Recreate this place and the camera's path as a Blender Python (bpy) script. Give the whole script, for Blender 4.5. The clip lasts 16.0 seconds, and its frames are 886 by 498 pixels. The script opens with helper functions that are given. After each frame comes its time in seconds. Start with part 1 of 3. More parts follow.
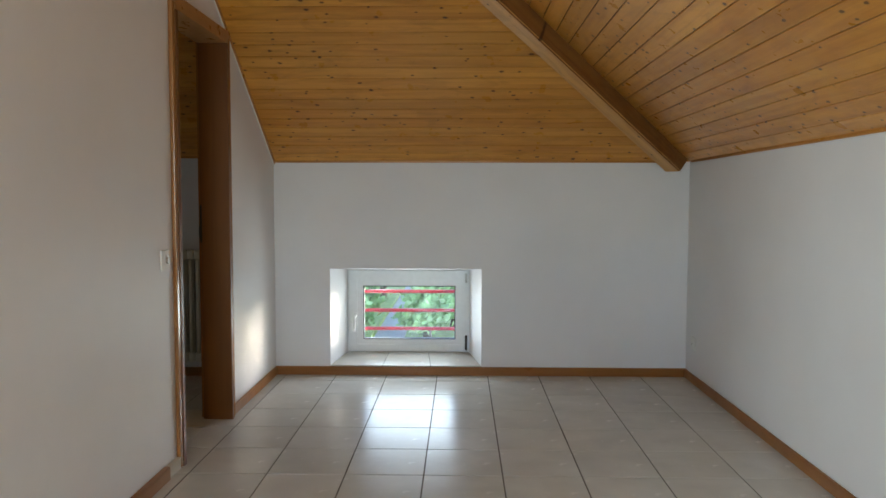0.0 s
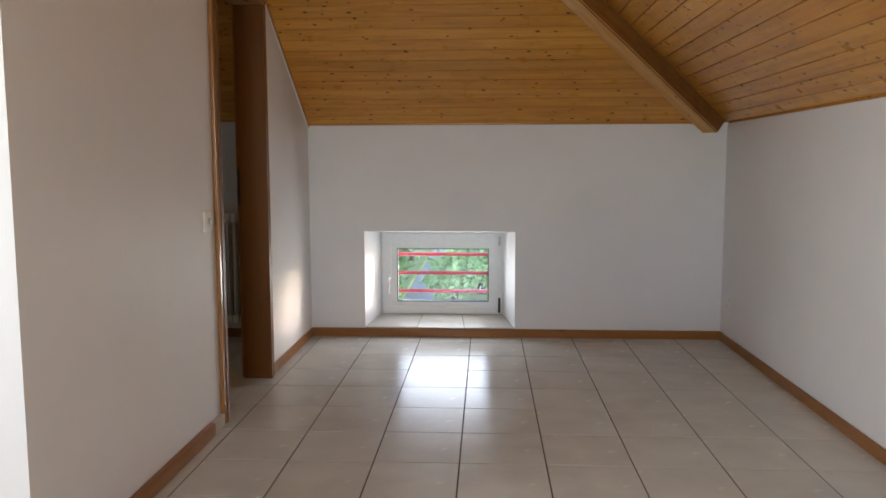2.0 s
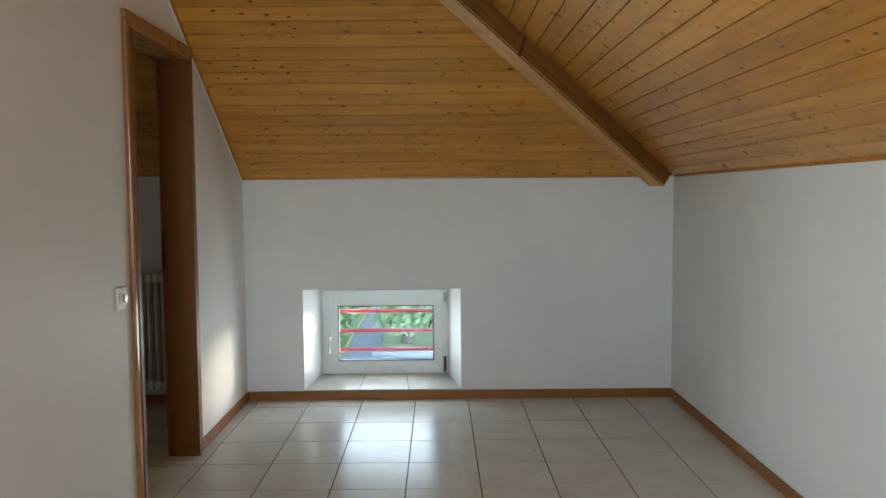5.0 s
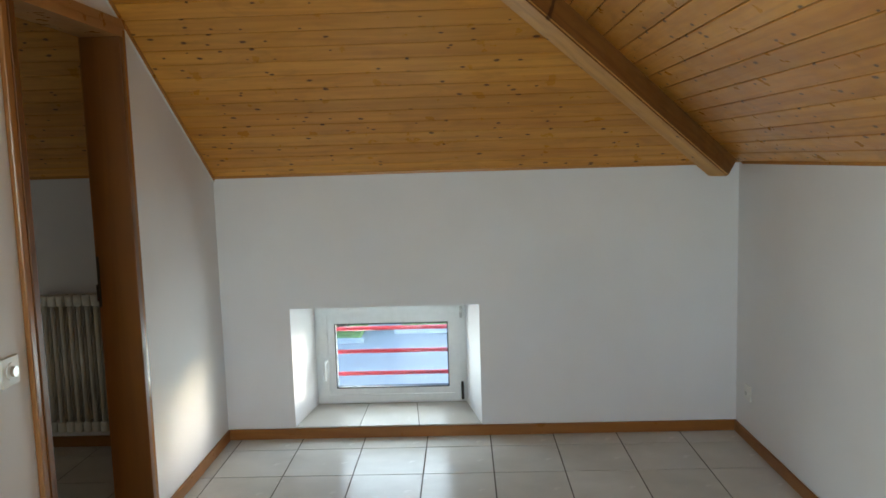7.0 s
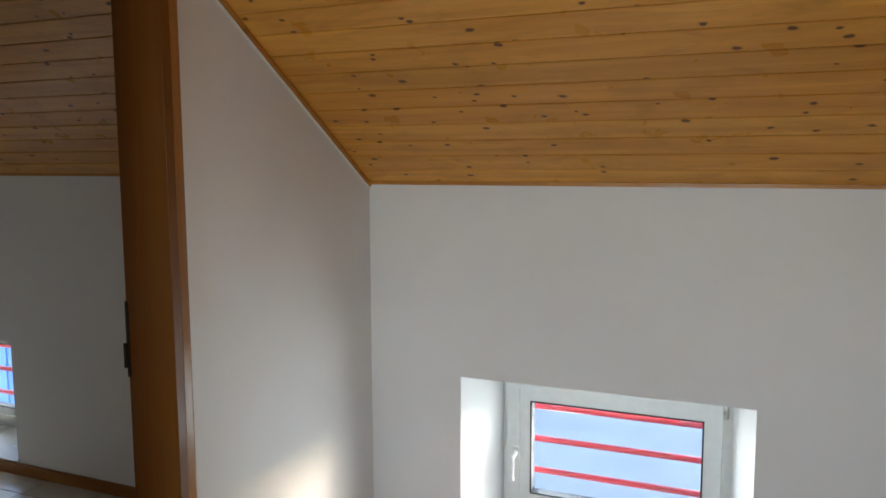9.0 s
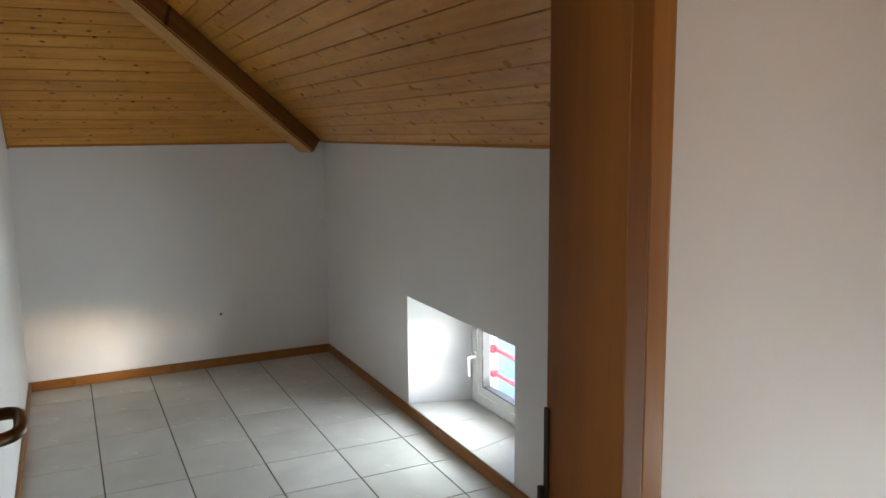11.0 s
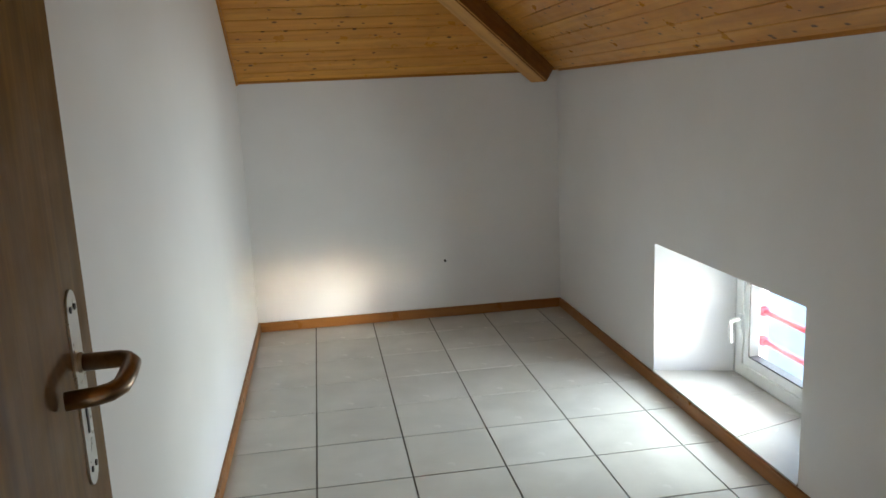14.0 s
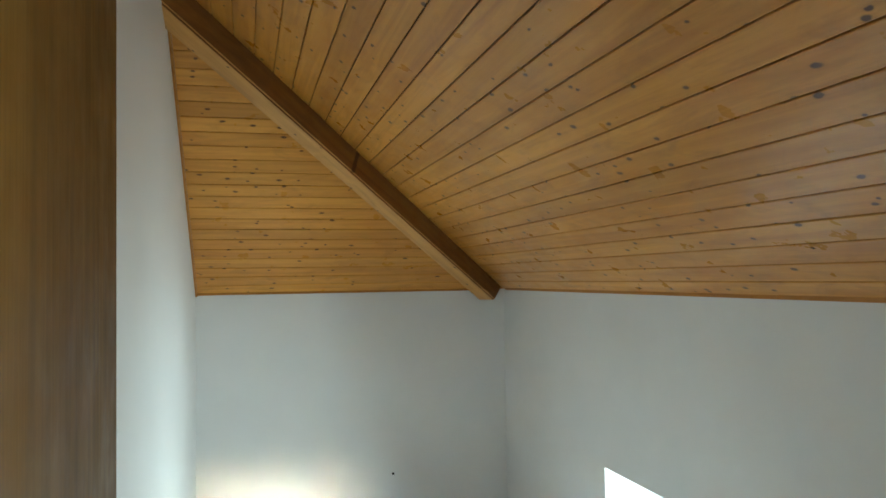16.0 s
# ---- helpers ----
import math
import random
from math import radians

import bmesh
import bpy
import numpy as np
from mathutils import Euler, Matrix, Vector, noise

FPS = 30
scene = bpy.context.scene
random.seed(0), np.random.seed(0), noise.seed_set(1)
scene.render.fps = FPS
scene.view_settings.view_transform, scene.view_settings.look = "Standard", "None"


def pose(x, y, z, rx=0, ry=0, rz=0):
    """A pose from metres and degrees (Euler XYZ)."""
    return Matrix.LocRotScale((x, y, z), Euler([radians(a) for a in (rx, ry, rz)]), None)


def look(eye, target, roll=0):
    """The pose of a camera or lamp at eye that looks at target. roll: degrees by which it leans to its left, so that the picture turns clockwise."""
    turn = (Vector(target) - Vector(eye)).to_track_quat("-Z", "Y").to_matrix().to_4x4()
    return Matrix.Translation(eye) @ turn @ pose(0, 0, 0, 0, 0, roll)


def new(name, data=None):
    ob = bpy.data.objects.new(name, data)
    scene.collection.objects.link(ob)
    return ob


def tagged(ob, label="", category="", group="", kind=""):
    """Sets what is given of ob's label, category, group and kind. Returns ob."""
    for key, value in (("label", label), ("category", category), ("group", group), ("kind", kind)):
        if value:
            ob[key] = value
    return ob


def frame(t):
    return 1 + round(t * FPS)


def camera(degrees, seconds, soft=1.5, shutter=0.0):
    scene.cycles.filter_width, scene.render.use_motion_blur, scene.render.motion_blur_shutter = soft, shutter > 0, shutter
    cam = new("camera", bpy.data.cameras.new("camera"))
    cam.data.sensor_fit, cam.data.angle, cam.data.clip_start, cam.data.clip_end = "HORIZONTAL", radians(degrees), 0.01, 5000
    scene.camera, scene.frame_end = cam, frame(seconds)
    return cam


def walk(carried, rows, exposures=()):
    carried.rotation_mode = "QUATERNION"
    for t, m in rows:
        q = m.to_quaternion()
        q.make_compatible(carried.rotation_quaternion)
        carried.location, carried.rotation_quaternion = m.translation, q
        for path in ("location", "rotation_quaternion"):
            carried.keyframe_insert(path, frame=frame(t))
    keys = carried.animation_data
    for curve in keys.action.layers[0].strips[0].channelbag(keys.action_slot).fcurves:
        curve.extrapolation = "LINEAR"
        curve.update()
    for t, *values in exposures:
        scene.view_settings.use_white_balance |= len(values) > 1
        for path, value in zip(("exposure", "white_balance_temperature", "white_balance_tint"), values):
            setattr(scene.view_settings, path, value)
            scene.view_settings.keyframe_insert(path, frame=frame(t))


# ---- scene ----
cam = camera(59.1, 16.0, soft=1.6)
METRES, EYE, TILT, LEAN, TURN = 5.0, 1.16, 0.0, 0.0, 1.3
ROWS = [
    (0.0, 0.0, 0.0, 0.0, 0.01, -3.64, -0.08),
    (0.5, -0.0037, 0.0022, -0.0013, 0.53, -4.69, -0.07),
    (1.0, -0.0081, 0.0018, -0.0031, 1.37, -5.65, -0.01),
    (1.5, -0.0119, -0.0007, -0.0037, 2.08, -6.18, 0.06),
    (2.0, -0.0109, -0.0033, -0.0037, 1.87, -6.16, 0.13),
    (2.5, -0.0048, -0.0056, -0.0039, 0.72, -5.68, 0.2),
    (3.0, 0.0002, -0.0065, -0.0039, -0.72, -4.85, 0.33),
    (3.5, 0.0001, -0.0085, -0.0031, -2.41, -3.79, 0.47),
    (4.0, -0.0005, -0.0035, -0.0007, -2.23, -2.31, 0.35),
    (6.5, 0.0083, 0.1622, 0.0649, -0.72, -6.89, 1.37),
    (7.0, 0.0183, 0.2157, 0.061, 0.06, -6.53, 1.71),
    (7.5, 0.0299, 0.2875, 0.0674, 3.42, -6.13, 1.54),
    (8.0, 0.0383, 0.367, 0.0659, 7.68, -6.16, 0.85),
    (8.5, 0.0471, 0.4393, 0.0605, 12.71, -6.21, 0.61),
    (9.0, 0.0447, 0.5118, 0.0655, 21.75, -6.49, 0.21),
    (9.5, 0.0158, 0.5743, 0.0643, 30.33, -6.94, 0.84),
    (10.0, -0.0154, 0.6315, 0.0668, 41.12, -7.68, 1.32),
    (12.5, -0.1895, 0.7432, 0.057, 81.91, -10.29, 0.35),
    (13.0, -0.1991, 0.7459, 0.0456, 82.74, -10.89, 1.25),
    (13.5, -0.1996, 0.7456, 0.0367, 81.74, -11.48, 2.02),
    (14.0, -0.1942, 0.7397, 0.0317, 79.53, -11.18, 2.56),
    (14.5, -0.1869, 0.7300, 0.0355, 77.36, -9.28, 2.69),
    (15.0, -0.1839, 0.7187, 0.0453, 75.66, -5.77, 2.34),
    (15.5, -0.1773, 0.7112, 0.0581, 74.70, -1.4, 1.62),
    (16.0, -0.1729, 0.7095, 0.069, 74.52, 2.11, 0.88),
]
walk(cam, [(t, pose(0, 0, EYE, TILT, LEAN, TURN) @ pose(METRES * x, METRES * y, METRES * z, 90 + pitch, roll, yaw)) for t, x, y, z, yaw, pitch, roll in ROWS],
     [(0.0, 4.2, 7150, 10), (1.0, 4.2, 7350, 14), (2.2, 4.15, 7700, 20), (3.2, 4.1, 7250, 8), (7.5, 4.35, 7100, 7), (9.5, 4.55, 7150, 12),
      (12.4, 5.45, 7200, 12), (14.0, 5.45, 7200, 10), (14.8, 5.55, 7300, 14), (15.4, 5.8, 7250, 14), (16.0, 6.0, 6600, -4)])

# ---- world, sun, window light, added fill ----
SUN_UP, SUN_AZ = 5.0, 48.0          # degrees above the horizon, degrees from +y towards +x
world = bpy.data.worlds.new("sky")
scene.world = world
world.use_nodes = True
wn = world.node_tree
sky = wn.nodes.new("ShaderNodeTexSky")
sky.sky_type, sky.sun_disc = "NISHITA", False
sky.air_density, sky.dust_density = 0.4, 0.15
sky.sun_elevation, sky.sun_rotation = radians(SUN_UP), radians(SUN_AZ)
wn.links.new(sky.outputs[0], wn.nodes["Background"].inputs[0])
wn.nodes["Background"].inputs[1].default_value = 0.15
sun = new("sun", bpy.data.lights.new("sun", "SUN"))
sun.data.energy, sun.data.angle, sun.data.color = 0.080, radians(7.0), (1.0, 1.0, 0.97)
u, a = radians(SUN_UP), radians(SUN_AZ)
sun.matrix_world = look((20 * math.sin(a), 20 * math.cos(a), 20 * math.tan(u)), (0, 0, 0))


def area_lamp(name, x, z, y, w, h, watts, down=12, back=False, spread=180, turn=0):
    """The sky's light in one window opening, and added fill out of view."""
    lamp = new(name, bpy.data.lights.new(name, "AREA"))
    lamp.data.shape, lamp.data.size, lamp.data.size_y, lamp.data.energy = "RECTANGLE", w, h, watts
    lamp.data.color = (0.75, 0.92, 1.0)
    lamp.data.spread = radians(spread)
    lamp.matrix_world = pose(x, y, z, 90 - down if back else -90 + down, 0, -turn)
    return lamp


area_lamp("window_light_a", -0.36, 0.375, 5.47, 0.60, 0.37, 0.32, -12, spread=170, turn=6)
area_lamp("window_light_b", -3.697, 0.35, 5.47, 0.52, 0.35, 0.42, -4, spread=130, turn=8)
# added fill from behind the walk's start, set in an assumed window
area_lamp("window_light_rear", -0.5, 1.35, -1.93, 1.0, 1.1, 2.6, 0, True)
# added fill: the landing wall behind this lamp has no window
landing = area_lamp("window_light_landing", -2.86, 1.35, 0.6, 0.9, 1.1, 2.5)
landing.matrix_world = pose(-2.86, 0.6, 1.35, 90, 0, -90)


# ---- materials ----
class Mat:
    """A node material in the making."""

    def __init__(self, name, rough=0.5, metal=0.0, spec=0.5):
        self.m = bpy.data.materials.new(name)
        self.m.use_nodes = True
        self.t = self.m.node_tree
        self.b = self.t.nodes["Principled BSDF"]
        self.b.inputs["Roughness"].default_value = rough
        self.b.inputs["Metallic"].default_value = metal
        self.b.inputs["Specular IOR Level"].default_value = spec
        self.co = self.n("ShaderNodeTexCoord").outputs["Object"]

    def n(self, kind, **inputs):
        node = self.t.nodes.new(kind)
        for k, v in inputs.items():
            self.put(node.inputs[k.replace("_", " ")], v)
        return node

    def put(self, socket, v):
        if isinstance(v, bpy.types.NodeSocket):
            self.t.links.new(v, socket)
        else:
            socket.default_value = v

    def scaled(self, co, s, shift=None):
        node = self.n("ShaderNodeMapping", Vector=co)
        node.inputs["Scale"].default_value = s
        if shift is not None:
            self.put(node.inputs["Location"], shift)
        return node.outputs[0]

    def noise(self, co, scale, detail=4, rough=0.55, distort=0.0):
        return self.n("ShaderNodeTexNoise", Vector=co, Scale=scale, Detail=detail, Roughness=rough, Distortion=distort).outputs["Fac"]

    def ramp(self, fac, *stops):
        node = self.n("ShaderNodeValToRGB", Fac=fac)
        el = node.color_ramp.elements
        while len(el) < len(stops):
            el.new(0.5)
        for e, (p, c) in zip(el, stops):
            e.position, e.color = p, (*c, 1) if len(c) == 3 else c
        return node.outputs[0]

    def mix(self, fac, a, b, mode="MIX"):
        node = self.t.nodes.new("ShaderNodeMix")
        node.data_type, node.blend_type = "RGBA", mode
        for i, v in ((0, fac), (6, a), (7, b)):
            self.put(node.inputs[i], (*v, 1) if isinstance(v, tuple) and len(v) == 3 else v)
        return node.outputs[2]

    def math(self, op, a, b=0.0):
        node = self.t.nodes.new("ShaderNodeMath")
        node.operation = op
        self.put(node.inputs[0], a)
        self.put(node.inputs[1], b)
        return node.outputs[0]

    def bump(self, height, strength, dist):
        self.put(self.b.inputs["Normal"], self.n("ShaderNodeBump", Height=height, Strength=strength, Distance=dist).outputs[0])

    def colour(self, v):
        self.put(self.b.inputs["Base Color"], (*v, 1) if isinstance(v, tuple) else v)
        return self

    def rough(self, v):
        self.put(self.b.inputs["Roughness"], v)
        return self


def plain(name, colour, rough=0.5, metal=0.0, mottle=0.12, scale=30.0):
    """A paint, plastic or metal with slight unevenness in colour and gloss."""
    m = Mat(name, rough, metal)
    f = m.noise(m.co, scale)
    lo, hi = tuple(c * (1 - mottle) for c in colour), tuple(min(1, c * (1 + mottle)) for c in colour)
    m.colour(m.ramp(f, (0.3, lo), (0.7, hi)))
    m.rough(m.ramp(m.noise(m.co, scale * 2.3), (0.3, (rough * 0.85,) * 3), (0.7, (min(1, rough * 1.15),) * 3)))
    return m.m


def plaster(name, colour):
    """Rolled white wall paint with a fine texture and faint marks."""
    m = Mat(name, 0.55, spec=0.35)
    big = m.noise(m.co, 1.3, 5)
    fine = m.noise(m.co, 60, 3)
    dark = tuple(c * 0.93 for c in colour)
    c = m.ramp(big, (0.3, dark), (0.62, colour))
    c = m.mix(m.ramp(m.noise(m.co, 7, 6, 0.7), (0.62, (0, 0, 0)), (0.8, (0.10,) * 3)), c, tuple(x * 0.8 for x in colour))
    m.colour(c)
    m.rough(m.ramp(big, (0.3, (0.42,) * 3), (0.7, (0.6,) * 3)))
    m.bump(m.math("ADD", m.math("MULTIPLY", m.noise(m.co, 220, 3, 0.6), 0.6), fine), 0.22, 0.0015)
    return m.m


def timber(name, along, light, dark, knots=0.0, rough=0.35, boards=False, coat=0.0, pores=0.25):
    """Varnished wood, grain along one axis (0, 1, 2), with dark knots."""
    m = Mat(name, rough)
    co = m.co
    if boards:
        isl = m.n("ShaderNodeNewGeometry").outputs["Random Per Island"]
        shift = m.n("ShaderNodeCombineXYZ", X=m.math("MULTIPLY", isl, 37.0), Y=m.math("MULTIPLY", isl, 11.3), Z=m.math("MULTIPLY", isl, 5.0)).outputs[0]
        add = m.t.nodes.new("ShaderNodeVectorMath")
        m.put(add.inputs[0], co)
        m.put(add.inputs[1], shift)
        co = add.outputs[0]
    s = [22.0, 22.0, 22.0]
    s[along] = 1.1
    g = m.noise(m.scaled(co, s), 1.0, 6, 0.6, 0.9)
    s2 = [150.0, 150.0, 150.0]
    s2[along] = 4.0
    fine = m.noise(m.scaled(co, s2), 1.0, 3, 0.6)
    mid = tuple((p + q) / 2 for p, q in zip(light, dark))
    c = m.ramp(g, (0.28, dark), (0.45, mid), (0.62, light))
    c = m.mix(m.math("MULTIPLY", fine, pores), c, dark)
    c = m.mix(m.ramp(m.noise(m.co, 1.6, 3), (0.35, (0.0,) * 3), (0.75, (0.22,) * 3)), c, tuple(x * 0.62 for x in light))
    if boards:
        c = m.mix(1.0, c, m.ramp(isl, (0.0, (0.72, 0.68, 0.62)), (0.5, (1, 1, 1)), (1.0, (0.86, 0.80, 0.70))), "MULTIPLY")
    if knots:
        s3 = [9.0, 9.0, 9.0]
        s3[along] = 3.0
        c = m.mix(m.ramp(m.noise(m.scaled(co, s3), 1.0, 4, 0.6, 1.5), (0.50, (0, 0, 0)), (0.72, (0.42,) * 3)), c, tuple(x * 0.6 for x in dark))
        wn_ = m.n("ShaderNodeTexNoise", Vector=co, Scale=28.0, Detail=2.0)
        wv = m.t.nodes.new("ShaderNodeVectorMath")
        wv.operation = "MULTIPLY_ADD"
        m.put(wv.inputs[0], wn_.outputs["Color"])
        wv.inputs[1].default_value = (0.016, 0.010, 0.0)
        m.put(wv.inputs[2], co)
        warp = wv.outputs[0]
        v = m.n("ShaderNodeTexVoronoi", Vector=m.scaled(warp, (8.5, 14.5, 14.5)), Scale=1.0, Randomness=1.0)
        v.voronoi_dimensions = "2D"
        sep = m.n("ShaderNodeSeparateColor", Color=v.outputs["Color"]).outputs
        size = m.math("MULTIPLY", m.math("MAXIMUM", m.math("SUBTRACT", sep[0], 1 - knots), 0.0), 0.13 / knots)
        d = m.math("DIVIDE", v.outputs["Distance"], m.math("ADD", size, 0.075))
        halo = m.ramp(d, (0.45, (1.0,) * 3), (1.0, (0, 0, 0)))
        core = m.ramp(d, (0.40, (1, 1, 1)), (0.62, (0, 0, 0)))
        on = m.math("GREATER_THAN", sep[0], 1 - knots)
        c = m.mix(m.math("MULTIPLY", m.math("MULTIPLY", halo, on), 0.25), c, tuple(x * 0.5 for x in dark))
        c = m.mix(m.math("MULTIPLY", m.math("MULTIPLY", core, on), 0.9), c, (0.075, 0.022, 0.004))
    m.colour(c)
    m.rough(m.ramp(m.noise(m.co, 9), (0.3, (rough * 0.8,) * 3), (0.7, (rough * 1.25,) * 3)))
    m.b.inputs["Specular IOR Level"].default_value = 0.35
    m.bump(m.math("ADD", g, fine), 0.12, 0.001)
    if coat:
        m.b.inputs["Coat Weight"].default_value = coat
        m.b.inputs["Coat Roughness"].default_value = 0.22
    return m.m


def ceramic(name, colour):
    """Pale glazed floor tile with cloudy marbling that differs tile by tile."""
    m = Mat(name, 0.16)
    m.b.inputs["IOR"].default_value = 1.19
    rnd = m.n("ShaderNodeObjectInfo").outputs["Random"]
    shift = m.n("ShaderNodeCombineXYZ", X=m.math("MULTIPLY", rnd, 91.0), Y=m.math("MULTIPLY", rnd, 47.0), Z=rnd).outputs[0]
    co = m.scaled(m.co, (1, 1, 1), shift)
    f = m.noise(co, 4.0, 4, 0.5, 0.3)
    c = m.ramp(f, (0.25, tuple(x * 0.86 for x in colour)), (0.75, tuple(min(1, x * 1.06) for x in colour)))
    c = m.mix(1.0, c, m.ramp(rnd, (0.0, (0.93, 0.92, 0.90)), (1.0, (1, 1, 1))), "MULTIPLY")
    m.colour(c)
    m.rough(m.ramp(m.noise(m.co, 14, 5), (0.3, (0.18,) * 3), (0.75, (0.30,) * 3)))
    m.bump(m.noise(m.co, 6, 2), 0.10, 0.004)
    return m.m


WALL = plaster("white wall paint", (0.80, 0.785, 0.785))
PINE_X = timber("varnished pine boards", 0, (0.80, 0.372, 0.066), (0.56, 0.215, 0.030), 0.42, 0.32, True, 0.10)
MOULD_X = timber("pine moulding along x", 0, (0.56, 0.235, 0.045), (0.40, 0.15, 0.026), 0, 0.33)
MOULD_Y = timber("pine moulding along y", 1, (0.56, 0.235, 0.045), (0.40, 0.15, 0.026), 0, 0.33)
FILLER = plain("white acrylic filler", (0.84, 0.84, 0.83), 0.4, 0, 0.04)
BEAM = timber("pine hip beam", 0, (0.74, 0.38, 0.11), (0.54, 0.25, 0.062), 0.12, 0.42)
# darker, duller copy of the beam wood with the flank's shade in its colour
BEAM_SHADED = timber("beam flank with painted shade", 0, (0.34, 0.140, 0.032), (0.19, 0.070, 0.017), 0.25, 0.6)
GROOVE = plain("brown board backing", (0.095, 0.036, 0.010), 0.9)
BASE_X = timber("baseboard wood along x", 0, (0.35, 0.14, 0.035), (0.24, 0.088, 0.02), 0, 0.33)
BASE_Y = timber("baseboard wood along y", 1, (0.35, 0.14, 0.035), (0.24, 0.088, 0.02), 0, 0.33)
RAW_WOOD = timber("bare pale wood core", 1, (0.62, 0.56, 0.47), (0.48, 0.41, 0.32), 0, 0.7)
LINING = timber("brown door lining veneer", 2, (0.185, 0.062, 0.007), (0.135, 0.042, 0.0045), 0, 0.42)
CASING = timber("door casing wood", 2, (0.40, 0.18, 0.06), (0.28, 0.115, 0.035), 0, 0.22)
CASING_Y = timber("door head casing wood", 1, (0.40, 0.19, 0.065), (0.30, 0.13, 0.04), 0, 0.3)
LEAF = timber("oak door veneer", 2, (0.29, 0.150, 0.026), (0.115, 0.053, 0.007), 0, 0.55, pores=0.8)
TILE = ceramic("glazed floor tile", (0.63, 0.62, 0.585))
SILL_TILE = ceramic("glazed sill tile", (0.56, 0.54, 0.50))
GROUT = plain("dark grey grout", (0.10, 0.085, 0.07), 0.9, 0, 0.3)
PVC = plain("white window plastic", (0.80, 0.81, 0.80), 0.32, 0, 0.03)
GASKET = plain("black rubber gasket", (0.02, 0.02, 0.022), 0.6)
WHITE_PLASTIC = plain("white switch plastic", (0.78, 0.77, 0.73), 0.35, 0, 0.03)
ENAMEL = plain("cream radiator enamel", (0.72, 0.69, 0.60), 0.35, 0, 0.04)
STEEL = plain("brushed steel", (0.62, 0.61, 0.58), 0.30, 1.0, 0.08)
BRONZE = plain("worn brown lever metal", (0.30, 0.22, 0.16), 0.34, 1.0, 0.25, 45)
DARK = plain("dark metal", (0.03, 0.025, 0.02), 0.5, 0.4)
RED = plain("red painted steel", (0.52, 0.02, 0.035), 0.4, 0, 0.15, 18)
RENDER = plain("pale outside render", (0.62, 0.62, 0.60), 0.9, 0, 0.08, 3)
ROOF = plain("grey roofing", (0.10, 0.09, 0.085), 0.85, 0, 0.2, 6)
ROAD = plain("pale worn asphalt", (0.32, 0.31, 0.29), 0.9, 0, 0.14, 0.5)
KERB = plain("kerb stone", (0.42, 0.42, 0.40), 0.85, 0, 0.15, 4)
GRASS = plain("grass", (0.16, 0.24, 0.06), 0.9, 0, 0.4, 5)
LEAVES = plain("tree leaves", (0.33, 0.47, 0.18), 0.7, 0, 0.5, 2)
BARK = plain("bark", (0.12, 0.085, 0.055), 0.9, 0, 0.35, 12)
BLUE = plain("blue painted panel", (0.16, 0.27, 0.50), 0.5, 0, 0.1, 3)


def pane_material():
    m = Mat("clear window glass", 0.0)
    g = m.n("ShaderNodeBsdfGlossy", Roughness=0.02)
    tr = m.n("ShaderNodeBsdfTransparent")
    mixer = m.n("ShaderNodeMixShader")
    m.put(mixer.inputs[0], m.math("ADD", m.math("MULTIPLY", m.math("POWER", m.n("ShaderNodeLayerWeight", Blend=0.5).outputs["Facing"], 5.0), 0.8), 0.05))
    m.put(mixer.inputs[1], tr.outputs[0])
    m.put(mixer.inputs[2], g.outputs[0])
    m.put(m.t.nodes["Material Output"].inputs[0], mixer.outputs[0])
    return m.m


GLASS = pane_material()


# ---- mesh helpers ----
def box(bm, x0, x1, y0, y1, z0, z1, bevel=0.0):
    """A box, with chamfered edges where bevel is given."""
    made = bmesh.ops.create_cube(bm, size=1)["verts"]
    for v in made:
        v.co = Vector(((x0 + x1) / 2 + v.co.x * (x1 - x0), (y0 + y1) / 2 + v.co.y * (y1 - y0), (z0 + z1) / 2 + v.co.z * (z1 - z0)))
    if bevel:
        edges = list({e for v in made for e in v.link_edges})
        bmesh.ops.bevel(bm, geom=edges, offset=bevel, segments=2, profile=0.6, affect="EDGES")
    return bm


def boxed(*args, bevel=0.0):
    return box(bmesh.new(), *args, bevel=bevel)


def prism(bm, base, top):
    """A closed solid between two loops of equal length."""
    p = [bm.verts.new(c) for c in base]
    q = [bm.verts.new(c) for c in top]
    k = len(p)
    bm.faces.new(p[::-1])
    bm.faces.new(q)
    for i in range(k):
        bm.faces.new((p[i], p[(i + 1) % k], q[(i + 1) % k], q[i]))
    return bm


def tube(bm, path, radius, sides=12):
    """A round bar along a path, closed at both ends."""
    rings, up = [], Vector((0, 0, 1))
    pts = [Vector(p) for p in path]
    for i, p in enumerate(pts):
        d = (pts[min(i + 1, len(pts) - 1)] - pts[max(i - 1, 0)]).normalized()
        s = d.cross(up if abs(d.z) < 0.95 else Vector((1, 0, 0))).normalized()
        w = s.cross(d)
        rings.append([bm.verts.new(p + radius * (math.cos(t) * s + math.sin(t) * w)) for t in [2 * math.pi * j / sides for j in range(sides)]])
    for r0, r1 in zip(rings, rings[1:]):
        for j in range(sides):
            bm.faces.new((r0[j], r0[(j + 1) % sides], r1[(j + 1) % sides], r1[j]))
    bm.faces.new(rings[0][::-1])
    bm.faces.new(rings[-1])
    return bm


def link(name, bm, material, smooth=False):
    bmesh.ops.recalc_face_normals(bm, faces=bm.faces)
    mesh = bpy.data.meshes.new(name)
    bm.to_mesh(mesh)
    bm.free()
    mesh.materials.append(material)
    if smooth:
        for p in mesh.polygons:
            p.use_smooth = True
    return new(name, mesh)


